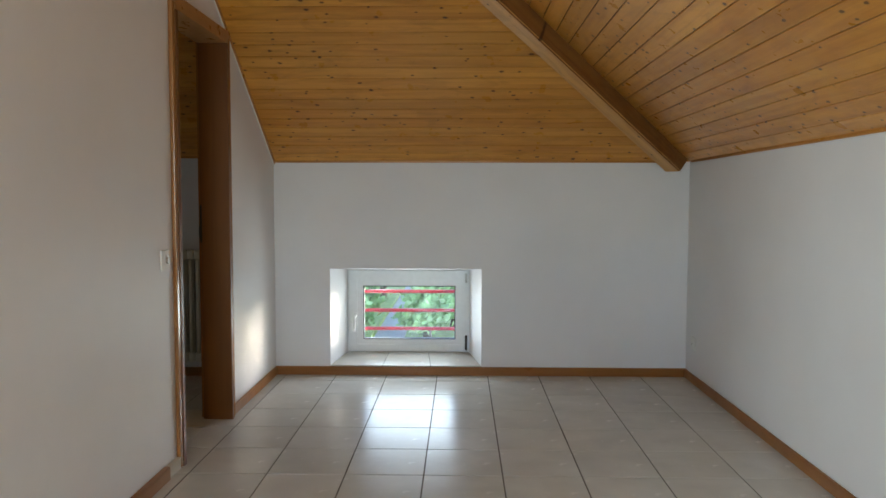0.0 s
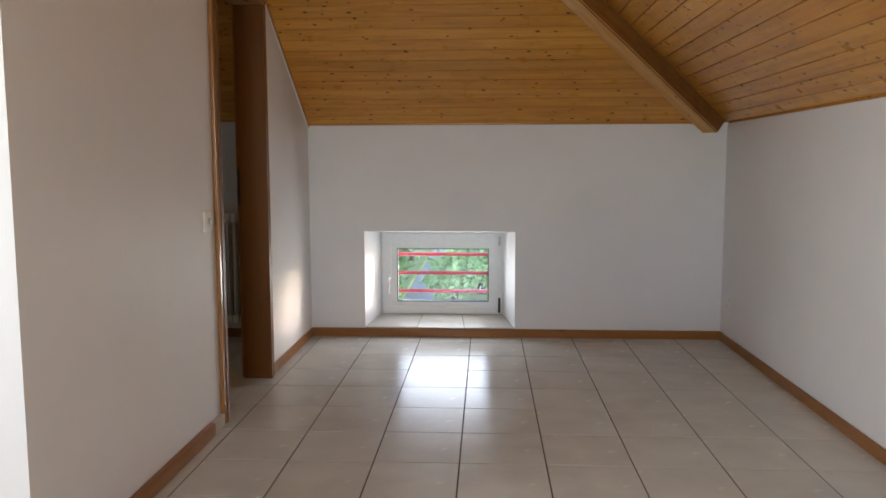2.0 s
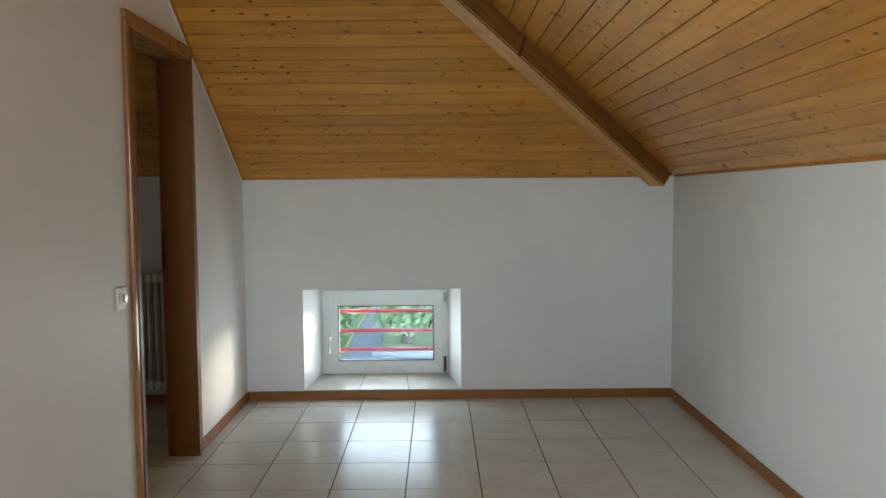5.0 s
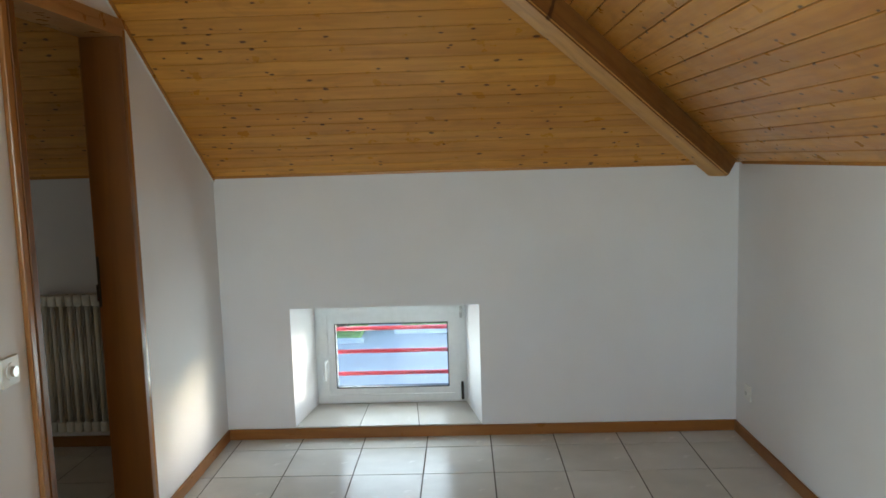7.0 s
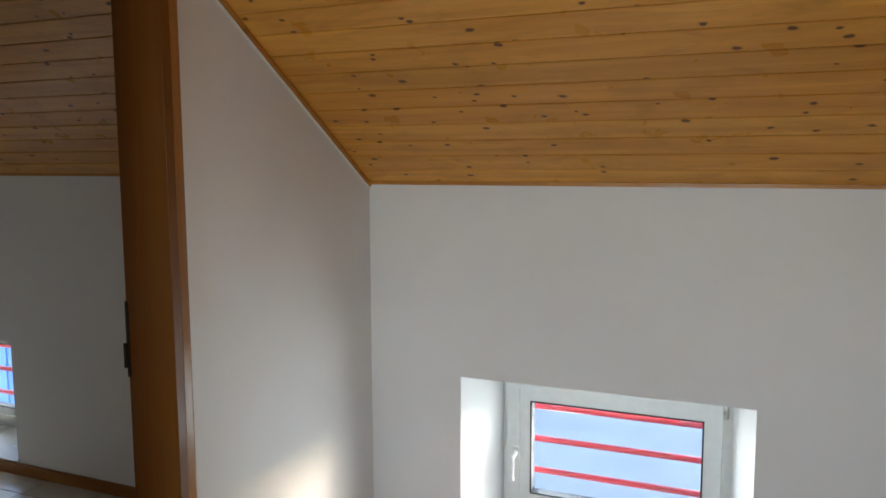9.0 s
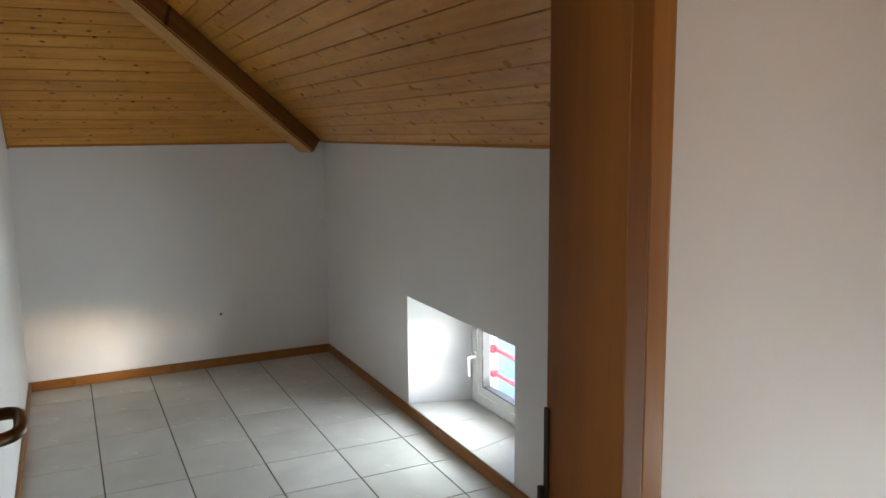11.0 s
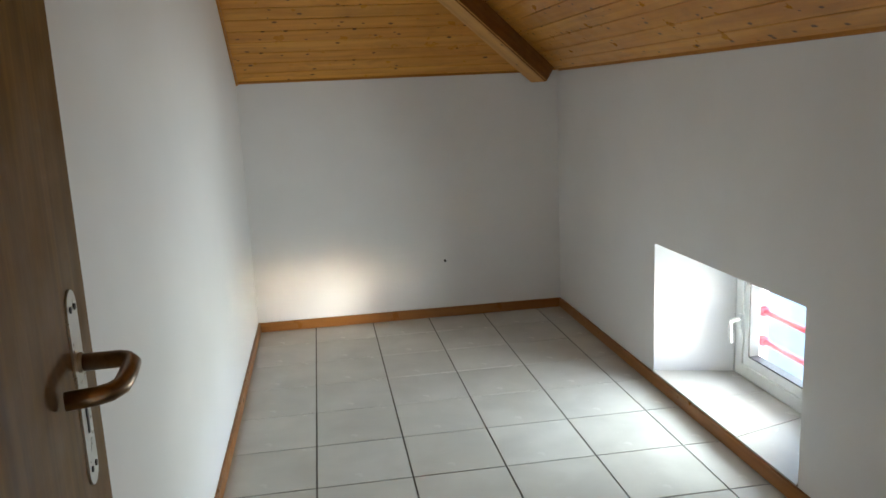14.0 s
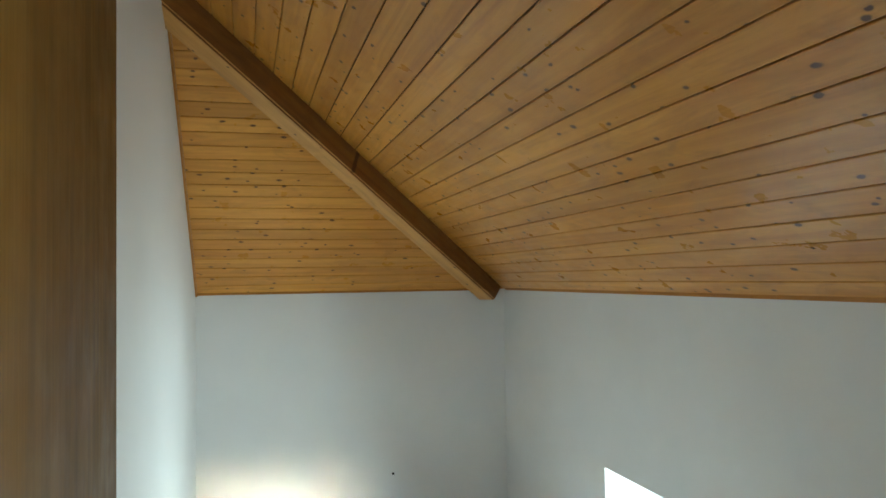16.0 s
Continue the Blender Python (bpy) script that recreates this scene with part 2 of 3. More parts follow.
def part(name, bm, material, parent, label="", smooth=False):
    """One mesh under a thing or under a part."""
    ob = link(name, bm, material, smooth)
    ob.parent = parent
    ob.matrix_parent_inverse = parent.matrix_world.inverted()
    return tagged(ob, label)


def structure(name, bm, material, label, category, smooth=False):
    return tagged(link(name, bm, material, smooth), label, category, kind="structure")


def base(name, x, y, z, label, category, group="", kind=""):
    ob = new(name)
    ob.matrix_world = pose(x, y, z)
    ob.empty_display_size = 0.1
    bpy.context.view_layer.update()
    return tagged(ob, label, category, group, kind)


# ---- the plan ----
BACK, EAST, WEST, SPLIT, SPLIT_B, REAR = 5.15, 1.49, -5.62, -1.235, -1.372, -1.9
BACK_B = 5.10                                     # the street wall stands a little proud in the second room
SOUTH_B, EAVE, EAVE_B, PITCH, FLOOR = 3.25, 1.405, 1.43, 0.63, -0.012
OUT = 5.56
DOOR0, DOOR1, DOOR_TOP = 3.37, 4.07, 1.965        # clear opening of the inner door
HALL0, HALL1, HALL_TOP = 0.70, 1.87, 2.10         # opening to the landing
NICHES = {"a": (-0.868, 0.138, 0.046, 0.700, -0.79, 0.06, 0.090, 0.672), "b": (-4.235, -3.146, 0.046, 0.637, -4.085, -3.31, 0.066, 0.622)}
HIP_Y = BACK - (EAST - SPLIT)


def roof_a(x, y):
    return EAVE + PITCH * min(BACK - y, EAST - x)


def roof_b(x, y):
    return EAVE_B + PITCH * min(BACK_B - y, x - WEST)


def quad(bm, *pts):
    return bm.faces.new([bm.verts.new(p) for p in pts])


def street_wall():
    """The thick outer wall with two low window niches that narrow towards the frames."""
    bm = bmesh.new()
    xs = [WEST - 0.3] + [v for k in ("b", "a") for v in NICHES[k][0:2]] + [EAST + 0.3]
    top = EAVE_B + 0.01

    def rect(x0, x1, z0, z1, y):
        quad(bm, (x0, y, z0), (x1, y, z0), (x1, y, z1), (x0, y, z1))

    for face, y, sel, zb in ((0, BACK, 0, -0.12), (1, OUT, 4, -3.2)):
        cuts = [WEST - 0.3] + [v for k in ("b", "a") for v in NICHES[k][sel:sel + 2]] + [EAST + 0.3]
        yb = BACK_B if face == 0 else y
        rect(cuts[0], cuts[1], zb, top, yb)
        rect(cuts[2], -1.30, zb, top, yb)
        rect(-1.30, cuts[3], zb, top, y)
        rect(cuts[4], cuts[5], zb, top, y)
        for k, i, yk in (("b", 1, yb), ("a", 3, y)):
            z0, z1 = NICHES[k][sel + 2], NICHES[k][sel + 3]
            rect(cuts[i], cuts[i + 1], zb, z0, yk)
            rect(cuts[i], cuts[i + 1], z1, top, yk)
    for k in ("b", "a"):
        a0, a1, c0, c1, b0, b1, d0, d1 = NICHES[k]
        yi = BACK_B if k == "b" else BACK
        inner = [(a0, yi, c0), (a1, yi, c0), (a1, yi, c1), (a0, yi, c1)]
        mid = [(b0, 5.40, d0), (b1, 5.40, d0), (b1, 5.40, d1), (b0, 5.40, d1)]
        outer = [(x, OUT, z) for x, _, z in mid]
        for r, s in ((inner, mid), (mid, outer)):
            for j in range(4):
                quad(bm, r[j], r[(j + 1) % 4], s[(j + 1) % 4], s[j])
    quad(bm, (-1.30, BACK_B, -0.12), (-1.30, BACK, -0.12), (-1.30, BACK, top), (-1.30, BACK_B, top))
    quad(bm, (xs[0], BACK_B, top), (-1.30, BACK_B, top), (-1.30, BACK, top), (xs[0], BACK, top))
    quad(bm, (xs[0], BACK, top), (xs[-1], BACK, top), (xs[-1], OUT, top), (xs[0], OUT, top))
    for x in (xs[0], xs[-1]):
        quad(bm, (x, BACK, -0.12), (x, OUT, -0.12), (x, OUT, top), (x, BACK, top))
    bmesh.ops.remove_doubles(bm, verts=bm.verts, dist=0.0005)
    return bm


structure("wall_north", street_wall(), WALL, "low white plastered knee wall with two window niches", "wall")

# partition between the two rooms, up to the roof, with the door and the landing opening
bm = bmesh.new()


def slab_y(bm, y0, y1, z0, z1a, z1b, x0=SPLIT_B, x1=SPLIT):
    """A piece of the partition with a raking top."""
    prism(bm, [(x0, y0, z0), (x1, y0, z0), (x1, y1, z0), (x0, y1, z0)], [(x0, y0, z1a), (x1, y0, z1a), (x1, y1, z1b), (x0, y1, z1b)])


def part_top(y):
    return roof_a(SPLIT, y) + 0.02


for y0, y1, z0 in ((REAR, HALL0, -0.1), (HALL0, HALL1, HALL_TOP), (HALL1, HIP_Y, -0.1), (HIP_Y, DOOR0 - 0.03, -0.1), (DOOR0 - 0.03, DOOR1 + 0.03, DOOR_TOP + 0.03), (DOOR1 + 0.03, BACK, -0.1)):
    slab_y(bm, y0, y1, z0, part_top(y0), part_top(y1))
structure("wall_partition", bm, WALL, "white plastered partition with a raking top under the roof", "wall")
structure("wall_east", boxed(EAST, EAST + 0.3, REAR - 0.3, BACK, -0.1, EAVE + 0.02), WALL, "low white plastered wall under the roof slope", "wall")
structure("wall_west", boxed(WEST - 0.3, WEST, SOUTH_B - 0.12, BACK, -0.1, EAVE_B + 0.02), WALL, "low white plastered end wall under the roof slope", "wall")
bm = bmesh.new()
ridge_x = WEST + (BACK_B - SOUTH_B)
for x0, x1 in ((WEST - 0.3, ridge_x), (ridge_x, SPLIT_B)):
    t0, t1 = (roof_b(max(x, WEST), SOUTH_B) + 0.03 for x in (x0, x1))
    y0, y1 = SOUTH_B - 0.12, SOUTH_B
    prism(bm, [(x0, y0, -0.1), (x1, y0, -0.1), (x1, y1, -0.1), (x0, y1, -0.1)], [(x0, y0, t0), (x1, y0, t1), (x1, y1, t1), (x0, y1, t0)])
structure("wall_south", bm, WALL, "tall white plastered wall of the second room", "wall")
# rear gable; its unseen window is assumed, to light the first room from behind
bm = bmesh.new()
W0, W1, WZ0, WZ1 = -1.0, 0.0, 0.8, 1.9
for x0, x1, z0, z1 in ((SPLIT_B, W0, -0.1, None), (W0, W1, WZ1, None), (W0, W1, -0.1, WZ0), (W1, EAST + 0.3, -0.1, None)):
    t0, t1 = ((EAVE + PITCH * (EAST - x) + 0.03) if z1 is None else z1 for x in (x0, x1))
    if z1 is None and z0 < 0 and x0 == W1:
        t0, t1 = EAVE + PITCH * (EAST - x0) + 0.03, EAVE
    if (x0, z0) == (W0, -0.1):
        t0 = t1 = WZ0
    prism(bm, [(x0, REAR - 0.3, z0), (x1, REAR - 0.3, z0), (x1, REAR, z0), (x0, REAR, z0)], [(x0, REAR - 0.3, t0), (x1, REAR - 0.3, t1), (x1, REAR, t1), (x0, REAR, t0)])
structure("wall_rear", bm, WALL, "white plastered gable wall with an unseen, assumed window opening", "wall")
# the landing beyond the opening
bm = bmesh.new()
box(bm, -3.0, -2.88, REAR, SOUTH_B - 0.12, -0.1, 2.45)
box(bm, -2.88, SPLIT_B, REAR - 0.12, REAR, -0.1, 2.45)
structure("wall_landing", bm, WALL, "plain white walls closing the landing", "wall")
structure("ceiling_landing", boxed(-3.0, SPLIT_B, REAR - 0.12, SOUTH_B - 0.12, 2.45, 2.55), WALL, "plain white landing ceiling", "ceiling")

# ---- board ceilings and hip beams ----
BOARD = 0.0907


def board_ceiling(name, origin, ax, up, length, rise, ends, label):
    """Boards along local x, laid up the slope along local y; ends(d) gives each row's two ends at that distance."""
    nz = ax.cross(up).normalized()
    m = Matrix((ax, up, nz)).transposed().to_4x4()
    m.translation = origin
    verts, faces = [], []
    rows = int(math.ceil(rise / BOARD))
    side = -1 if nz.z > 0 else 1            # boards lie on the room's side
    rng = random.Random(len(name))
    for k in range(rows):
        d0, d1 = k * BOARD, min((k + 1) * BOARD, rise)
        if d1 - d0 < 0.02:
            continue
        lift = rng.uniform(0, 0.0012)
        prof = [(d0 + 0.0018, -0.011), (d0 + 0.0020, lift - 0.0014), (d0 + 0.0040, lift), (d1 - 0.0040, lift), (d1 - 0.0020, lift - 0.0014), (d1 - 0.0018, -0.011)]
        (s0, e0), (s1, e1) = ends(d0), ends(d1)
        if e0 - s0 < 0.02:
            continue
        n0 = len(verts)
        for u in (0, 1):
            for d, h in prof:
                f = (d - d0) / (d1 - d0)
                x = (s0 + (s1 - s0) * f) if u == 0 else (e0 + (e1 - e0) * f)
                verts.append((x, d, side * h))
        for j in range(5):
            faces.append((n0 + j, n0 + j + 1, n0 + 7 + j, n0 + 6 + j))
    mesh = bpy.data.meshes.new(name)
    mesh.from_pydata(verts, [], faces)
    mesh.materials.append(PINE_X)
    ob = new(name, mesh)
    ob.matrix_world = m
    return tagged(ob, label, "ceiling", kind="structure")


NORM = math.hypot(1, PITCH)
COS = 1 / NORM
run_a = EAST - SPLIT
run_b = BACK_B - SOUTH_B
board_ceiling("ceiling_north_room", (SPLIT, BACK, EAVE), Vector((1, 0, 0)), Vector((0, -COS, PITCH * COS)), run_a, run_a / COS,
              lambda d: (0.0, run_a - d * COS), "varnished knotty pine boards on the sloping ceiling")
board_ceiling("ceiling_east_slope", (EAST, REAR, EAVE), Vector((0, 1, 0)), Vector((-COS, 0, PITCH * COS)), BACK - REAR, run_a / COS,
              lambda d: (0.0, BACK - REAR - d * COS), "varnished knotty pine boards on the sloping ceiling")
board_ceiling("ceiling_street_slope", (SPLIT_B, BACK_B, EAVE_B), Vector((-1, 0, 0)), Vector((0, -COS, PITCH * COS)), 1, run_b / COS,
              lambda d: (0.0, (SPLIT_B - WEST) - d * COS), "varnished knotty pine boards on the sloping ceiling")
board_ceiling("ceiling_west_slope", (WEST, SOUTH_B, EAVE_B), Vector((0, 1, 0)), Vector((COS, 0, PITCH * COS)), 1, run_b / COS,
              lambda d: (0.0, BACK_B - SOUTH_B - d * COS), "varnished knotty pine boards on the sloping ceiling")


def roof_solid(name, pts, label):
    """A roof face of some thickness, added over the boards to block light."""
    lo = [Vector(p) + Vector((0, 0, 0.012)) for p in pts]
    ob = structure(name, prism(bmesh.new(), lo, [p + Vector((0, 0, 0.22)) for p in lo]), GROOVE, label, "roof")
    return ob


TOP_A = EAVE + PITCH * run_a

roof_solid("roof_north", [(SPLIT_B, BACK, EAVE), (EAST, BACK, EAVE), (SPLIT, HIP_Y, TOP_A), (SPLIT_B, HIP_Y, TOP_A)], "brown roof shell added over the boards to block light")
roof_solid("roof_east", [(EAST, BACK, EAVE), (EAST, REAR - 0.3, EAVE), (SPLIT_B, REAR - 0.3, TOP_A + PITCH * 0.15), (SPLIT_B, HIP_Y, TOP_A + PITCH * 0.15), (SPLIT, HIP_Y, TOP_A)], "brown roof shell added over the boards to block light")
TOP_B = EAVE_B + PITCH * run_b
XB = WEST + run_b
roof_solid("roof_street", [(SPLIT_B, BACK_B, EAVE_B), (WEST, BACK_B, EAVE_B), (XB, SOUTH_B, TOP_B), (SPLIT_B, SOUTH_B, TOP_B)], "brown roof shell added over the boards to block light")
roof_solid("roof_west", [(WEST, BACK_B, EAVE_B), (WEST, SOUTH_B - 0.12, EAVE_B), (XB, SOUTH_B - 0.12, TOP_B), (XB, SOUTH_B, TOP_B)], "brown roof shell added over the boards to block light")
# unseen boxes that close the roof's edges against stray light
structure("roof_eaves", boxed(WEST - 0.3, EAST + 0.3, BACK_B + 0.002, OUT + 0.1, EAVE_B + 0.012, EAVE + 0.25), GROOVE, "unseen eaves box closing the roof over the street wall", "roof")
structure("roof_eaves_east", boxed(EAST + 0.002, EAST + 0.3, REAR - 0.3, BACK, EAVE + 0.022, EAVE + 0.25), GROOVE, "unseen eaves box closing the roof over the side wall", "roof")
structure("roof_eaves_west", boxed(WEST - 0.3, WEST - 0.002, SOUTH_B - 0.12, BACK, EAVE_B + 0.022, EAVE + 0.25), GROOVE, "unseen eaves box closing the roof over the end wall", "roof")


def hip_beam(name, foot, sx, run, label, shift, width=0.110, drop=0.112):
    """A squared beam under the hip, with a cut foot and worn arrises."""
    ax = Vector((sx, -1, PITCH)).normalized()
    side = Vector((1, sx, 0)).normalized() if sx < 0 else Vector((-1, -1, 0)).normalized()
    nz = ax.cross(side)
    if nz.z < 0:
        side, nz = -side, -nz
    m = Matrix((ax, side, nz)).transposed().to_4x4()
    m.translation = foot
    length = run * math.sqrt(2 + PITCH ** 2)
    w = width / 2
    bm = bmesh.new()
    if side.x < 0:
        shift = -shift                      # towards the low end of x in both rooms
    verts = [(0.015, shift - w, 0.03), (0.085, shift - w, -drop), (length, shift - w, -drop), (length, shift - w, 0.03)]
    prism(bm, verts, [(x, shift + w, z) for x, _, z in verts])
    bmesh.ops.recalc_face_normals(bm, faces=bm.faces)
    bmesh.ops.bevel(bm, geom=list(bm.edges), offset=0.008, segments=2, affect="EDGES")
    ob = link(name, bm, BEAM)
    ob.data.materials.append(BEAM_SHADED)
    # shade painted on: the flank opposite the shift takes the darker copy
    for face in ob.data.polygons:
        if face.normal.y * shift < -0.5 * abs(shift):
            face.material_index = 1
    ob.matrix_world = m
    return tagged(ob, label, "beam", kind="structure")


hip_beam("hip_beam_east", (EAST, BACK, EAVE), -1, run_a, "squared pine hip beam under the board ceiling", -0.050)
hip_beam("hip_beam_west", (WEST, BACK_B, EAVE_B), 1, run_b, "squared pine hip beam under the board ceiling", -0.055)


def strip(name, p, q, w, h, material, side, label, category="trim", rounded=0.003):
    """A straight moulding from p to q: h high, w deep towards side."""
    p, q, side = Vector(p), Vector(q), Vector(side).normalized()
    ax = (q - p).normalized()
    up = side.cross(ax)
    if up.z < 0:
        up = -up
    bm = bmesh.new()
    c = [p, p + side * w, p + side * w + up * h, p + up * h]
    prism(bm, c, [v + (q - p) for v in c])
    if rounded:
        bmesh.ops.recalc_face_normals(bm, faces=bm.faces)
        bmesh.ops.bevel(bm, geom=list(bm.edges), offset=rounded, segments=2, affect="EDGES")
    return structure(name, bm, material, label, category)


# thin mouldings where the boards meet the walls
tn = "thin pine moulding along the ceiling edge"
strip("trim_north", (SPLIT, BACK, EAVE - 0.006), (EAST - 0.07, BACK, EAVE - 0.006), 0.014, 0.016, MOULD_X, (0, -1, 0), tn)
strip("trim_east", (EAST, REAR, EAVE - 0.006), (EAST, BACK - 0.07, EAVE - 0.006), 0.014, 0.016, MOULD_Y, (-1, 0, 0), tn)
strip("trim_partition", (SPLIT, BACK - 0.005, EAVE - 0.016), (SPLIT, HIP_Y + 0.05, TOP_A - 0.016 - PITCH * 0.05), 0.012, 0.016, MOULD_Y, (1, 0, 0), tn)
strip("trim_street", (WEST + 0.07, BACK_B, EAVE_B - 0.006), (SPLIT_B, BACK_B, EAVE_B - 0.006), 0.014, 0.016, MOULD_X, (0, -1, 0), tn)
strip("trim_west", (WEST, SOUTH_B, EAVE_B - 0.006), (WEST, BACK_B - 0.07, EAVE_B - 0.006), 0.014, 0.016, MOULD_Y, (1, 0, 0), tn)
strip("trim_south", (WEST + 0.005, SOUTH_B, EAVE_B - 0.016), (XB - 0.04, SOUTH_B, TOP_B - 0.016 - PITCH * 0.04), 0.012, 0.016, MOULD_X, (0, 1, 0), tn)
cb = "thin white filler bead under the raking ceiling edge"
strip("trim_bead_partition", (SPLIT, BACK - 0.005, EAVE - 0.027), (SPLIT, HIP_Y + 0.05, TOP_A - 0.027 - PITCH * 0.05), 0.007, 0.010, FILLER, (1, 0, 0), cb)
# baseboards
bl = "low brown wooden baseboard"
BH, BD = 0.058, 0.013
strip("baseboard_north_a", (SPLIT, BACK, FLOOR), (EAST, BACK, FLOOR), BD, BH, BASE_X, (0, -1, 0), bl, "baseboard")
strip("baseboard_east", (EAST, REAR, FLOOR), (EAST, BACK - BD, FLOOR), BD, BH, BASE_Y, (-1, 0, 0), bl, "baseboard")
strip("baseboard_partition_far", (SPLIT, DOOR1 + 0.075, FLOOR), (SPLIT, BACK - BD, FLOOR), BD, BH, BASE_Y, (1, 0, 0), bl, "baseboard")
strip("baseboard_partition_near", (SPLIT, HALL1, FLOOR), (SPLIT, DOOR0 - 0.20, FLOOR), BD + 0.014, BH, BASE_Y, (1, 0, 0), bl, "baseboard")
strip("baseboard_worn_end", (SPLIT, DOOR0 - 0.20, FLOOR), (SPLIT, DOOR0 - 0.065, FLOOR), BD + 0.009, BH - 0.004, RAW_WOOD, (1, 0, 0), "pale baseboard end with its veneer worn off", "baseboard")
strip("baseboard_north_b", (WEST, BACK_B, FLOOR), (SPLIT_B, BACK_B, FLOOR), BD, BH, BASE_X, (0, -1, 0), bl, "baseboard")
strip("baseboard_west", (WEST, SOUTH_B, FLOOR), (WEST, BACK_B - BD, FLOOR), BD, BH, BASE_Y, (1, 0, 0), bl, "baseboard")
strip("baseboard_south", (WEST + BD, SOUTH_B, FLOOR), (SPLIT_B, SOUTH_B, FLOOR), BD, BH, BASE_X, (0, 1, 0), bl, "baseboard")


# ---- windows ----
def ring_frame(bm, x0, x1, z0, z1, w, y0, y1, bevel=0.004):
    """Four mitred bars round an opening."""
    o = [(x0, z0), (x1, z0), (x1, z1), (x0, z1)]
    i = [(x0 + w, z0 + w), (x1 - w, z0 + w), (x1 - w, z1 - w), (x0 + w, z1 - w)]
    for k in range(4):
        n = (k + 1) % 4
        loop = [o[k], o[n], i[n], i[k]]
        b2 = bmesh.new()
        prism(b2, [(x, y0, z) for x, z in loop], [(x, y1, z) for x, z in loop])
        bmesh.ops.recalc_face_normals(b2, faces=b2.faces)
        bmesh.ops.bevel(b2, geom=[e for e in b2.edges], offset=bevel, segments=2, affect="EDGES")
        tmp = bpy.data.meshes.new("tmp")
        b2.to_mesh(tmp)
        b2.free()
        bm.from_mesh(tmp)
        bpy.data.meshes.remove(tmp)
    return bm


def window(name, key, glass, label):
    a0, a1, c0, c1, b0, b1, d0, d1 = NICHES[key]
    g0, g1, h0, h1 = glass
    w = base(name, (b0 + b1) / 2, 5.43, d0, label, "window", kind="structure")
    part("window_frame", ring_frame(bmesh.new(), b0 - 0.01, b1 + 0.01, d0 - 0.01, d1 + 0.015, 0.05, 5.415, 5.475), PVC, w)
    sx0, sx1, sz0, sz1 = b0 + 0.018, b1 - 0.034, d0 + 0.012, d1 - 0.006
    bm = bmesh.new()
    for lo, hi, y0, y1 in ((0.0, 0.55, 5.398, 5.46), (0.5, 1.0, 5.406, 5.452)):
        o = [(sx0 + (g0 - sx0) * lo, sz0 + (h0 - sz0) * lo), (sx1 + (g1 - sx1) * lo, sz0 + (h0 - sz0) * lo), (sx1 + (g1 - sx1) * lo, sz1 + (h1 - sz1) * lo), (sx0 + (g0 - sx0) * lo, sz1 + (h1 - sz1) * lo)]
        i = [(sx0 + (g0 - sx0) * hi, sz0 + (h0 - sz0) * hi), (sx1 + (g1 - sx1) * hi, sz0 + (h0 - sz0) * hi), (sx1 + (g1 - sx1) * hi, sz1 + (h1 - sz1) * hi), (sx0 + (g0 - sx0) * hi, sz1 + (h1 - sz1) * hi)]
        for k in range(4):
            n = (k + 1) % 4
            loop = [o[k], o[n], i[n], i[k]]
            prism(bm, [(x, y0, z) for x, z in loop], [(x, y1, z) for x, z in loop])
    sash = part("sash", bm, PVC, w)
    part("gasket", ring_frame(bmesh.new(), g0 - 0.001, g1 + 0.001, h0 - 0.001, h1 + 0.001, 0.006, 5.404, 5.45, 0.001), GASKET, sash, "thin black rubber gasket")
    pane = part("pane", boxed(g0 + 0.001, g1 - 0.001, 5.426, 5.432, h0 + 0.001, h1 - 0.001), GLASS, sash)
    pane.visible_shadow = False
    # turning handle on the west stile
    hx, hz = (sx0 + g0) / 2 - 0.005, (h0 + h1) / 2 - 0.03
    handle = part("handle", boxed(hx - 0.014, hx + 0.014, 5.388, 5.399, hz - 0.032, hz + 0.032, bevel=0.004), PVC, sash)
    bm = bmesh.new()
    tube(bm, [(hx, 5.392, hz + 0.008), (hx, 5.366, hz + 0.008), (hx - 0.002, 5.352, hz + 0.002), (hx - 0.004, 5.350, hz - 0.02), (hx - 0.006, 5.354, hz - 0.075), (hx - 0.006, 5.357, hz - 0.095)], 0.0085, 10)
    part("lever", bm, PVC, handle, smooth=True)
    for nm, z0, z1, mat in (("hinge", sz1 - 0.085, sz1 - 0.02, STEEL), ("hinge", sz0 + 0.008, sz0 + 0.11, DARK)):
        part(nm, tube(bmesh.new(), [(sx1 + 0.012, 5.398, z0), (sx1 + 0.012, 5.398, z1)], 0.0075, 12), mat, w, smooth=True)
    # outer sill
    part("window_sill", boxed(b0 - 0.005, b1 + 0.005, 5.476, OUT + 0.06, d0 - 0.03, d0 - 0.004, bevel=0.003), RENDER, w)
    # tiled inner sill, sloping up to the frame
    n, yi = 3, (BACK_B if key == "b" else BACK)
    bed = [(a0, yi - 0.004, c0 + 0.0005), (a1, yi - 0.004, c0 + 0.0005), (b1, 5.401, d0 + 0.0005), (b0, 5.401, d0 + 0.0005)]
    part("grout_bed", prism(bmesh.new(), bed, [(x, y, z + 0.003) for x, y, z in bed]), GROUT, w, "dark grout between the sill tiles")
    for k in range(n):
        f0, f1 = k / n, (k + 1) / n
        if key == "a":
            f0, f1 = ((0, 0.345), (0.345, 0.665), (0.665, 1))[k]
        gap = 0.0022
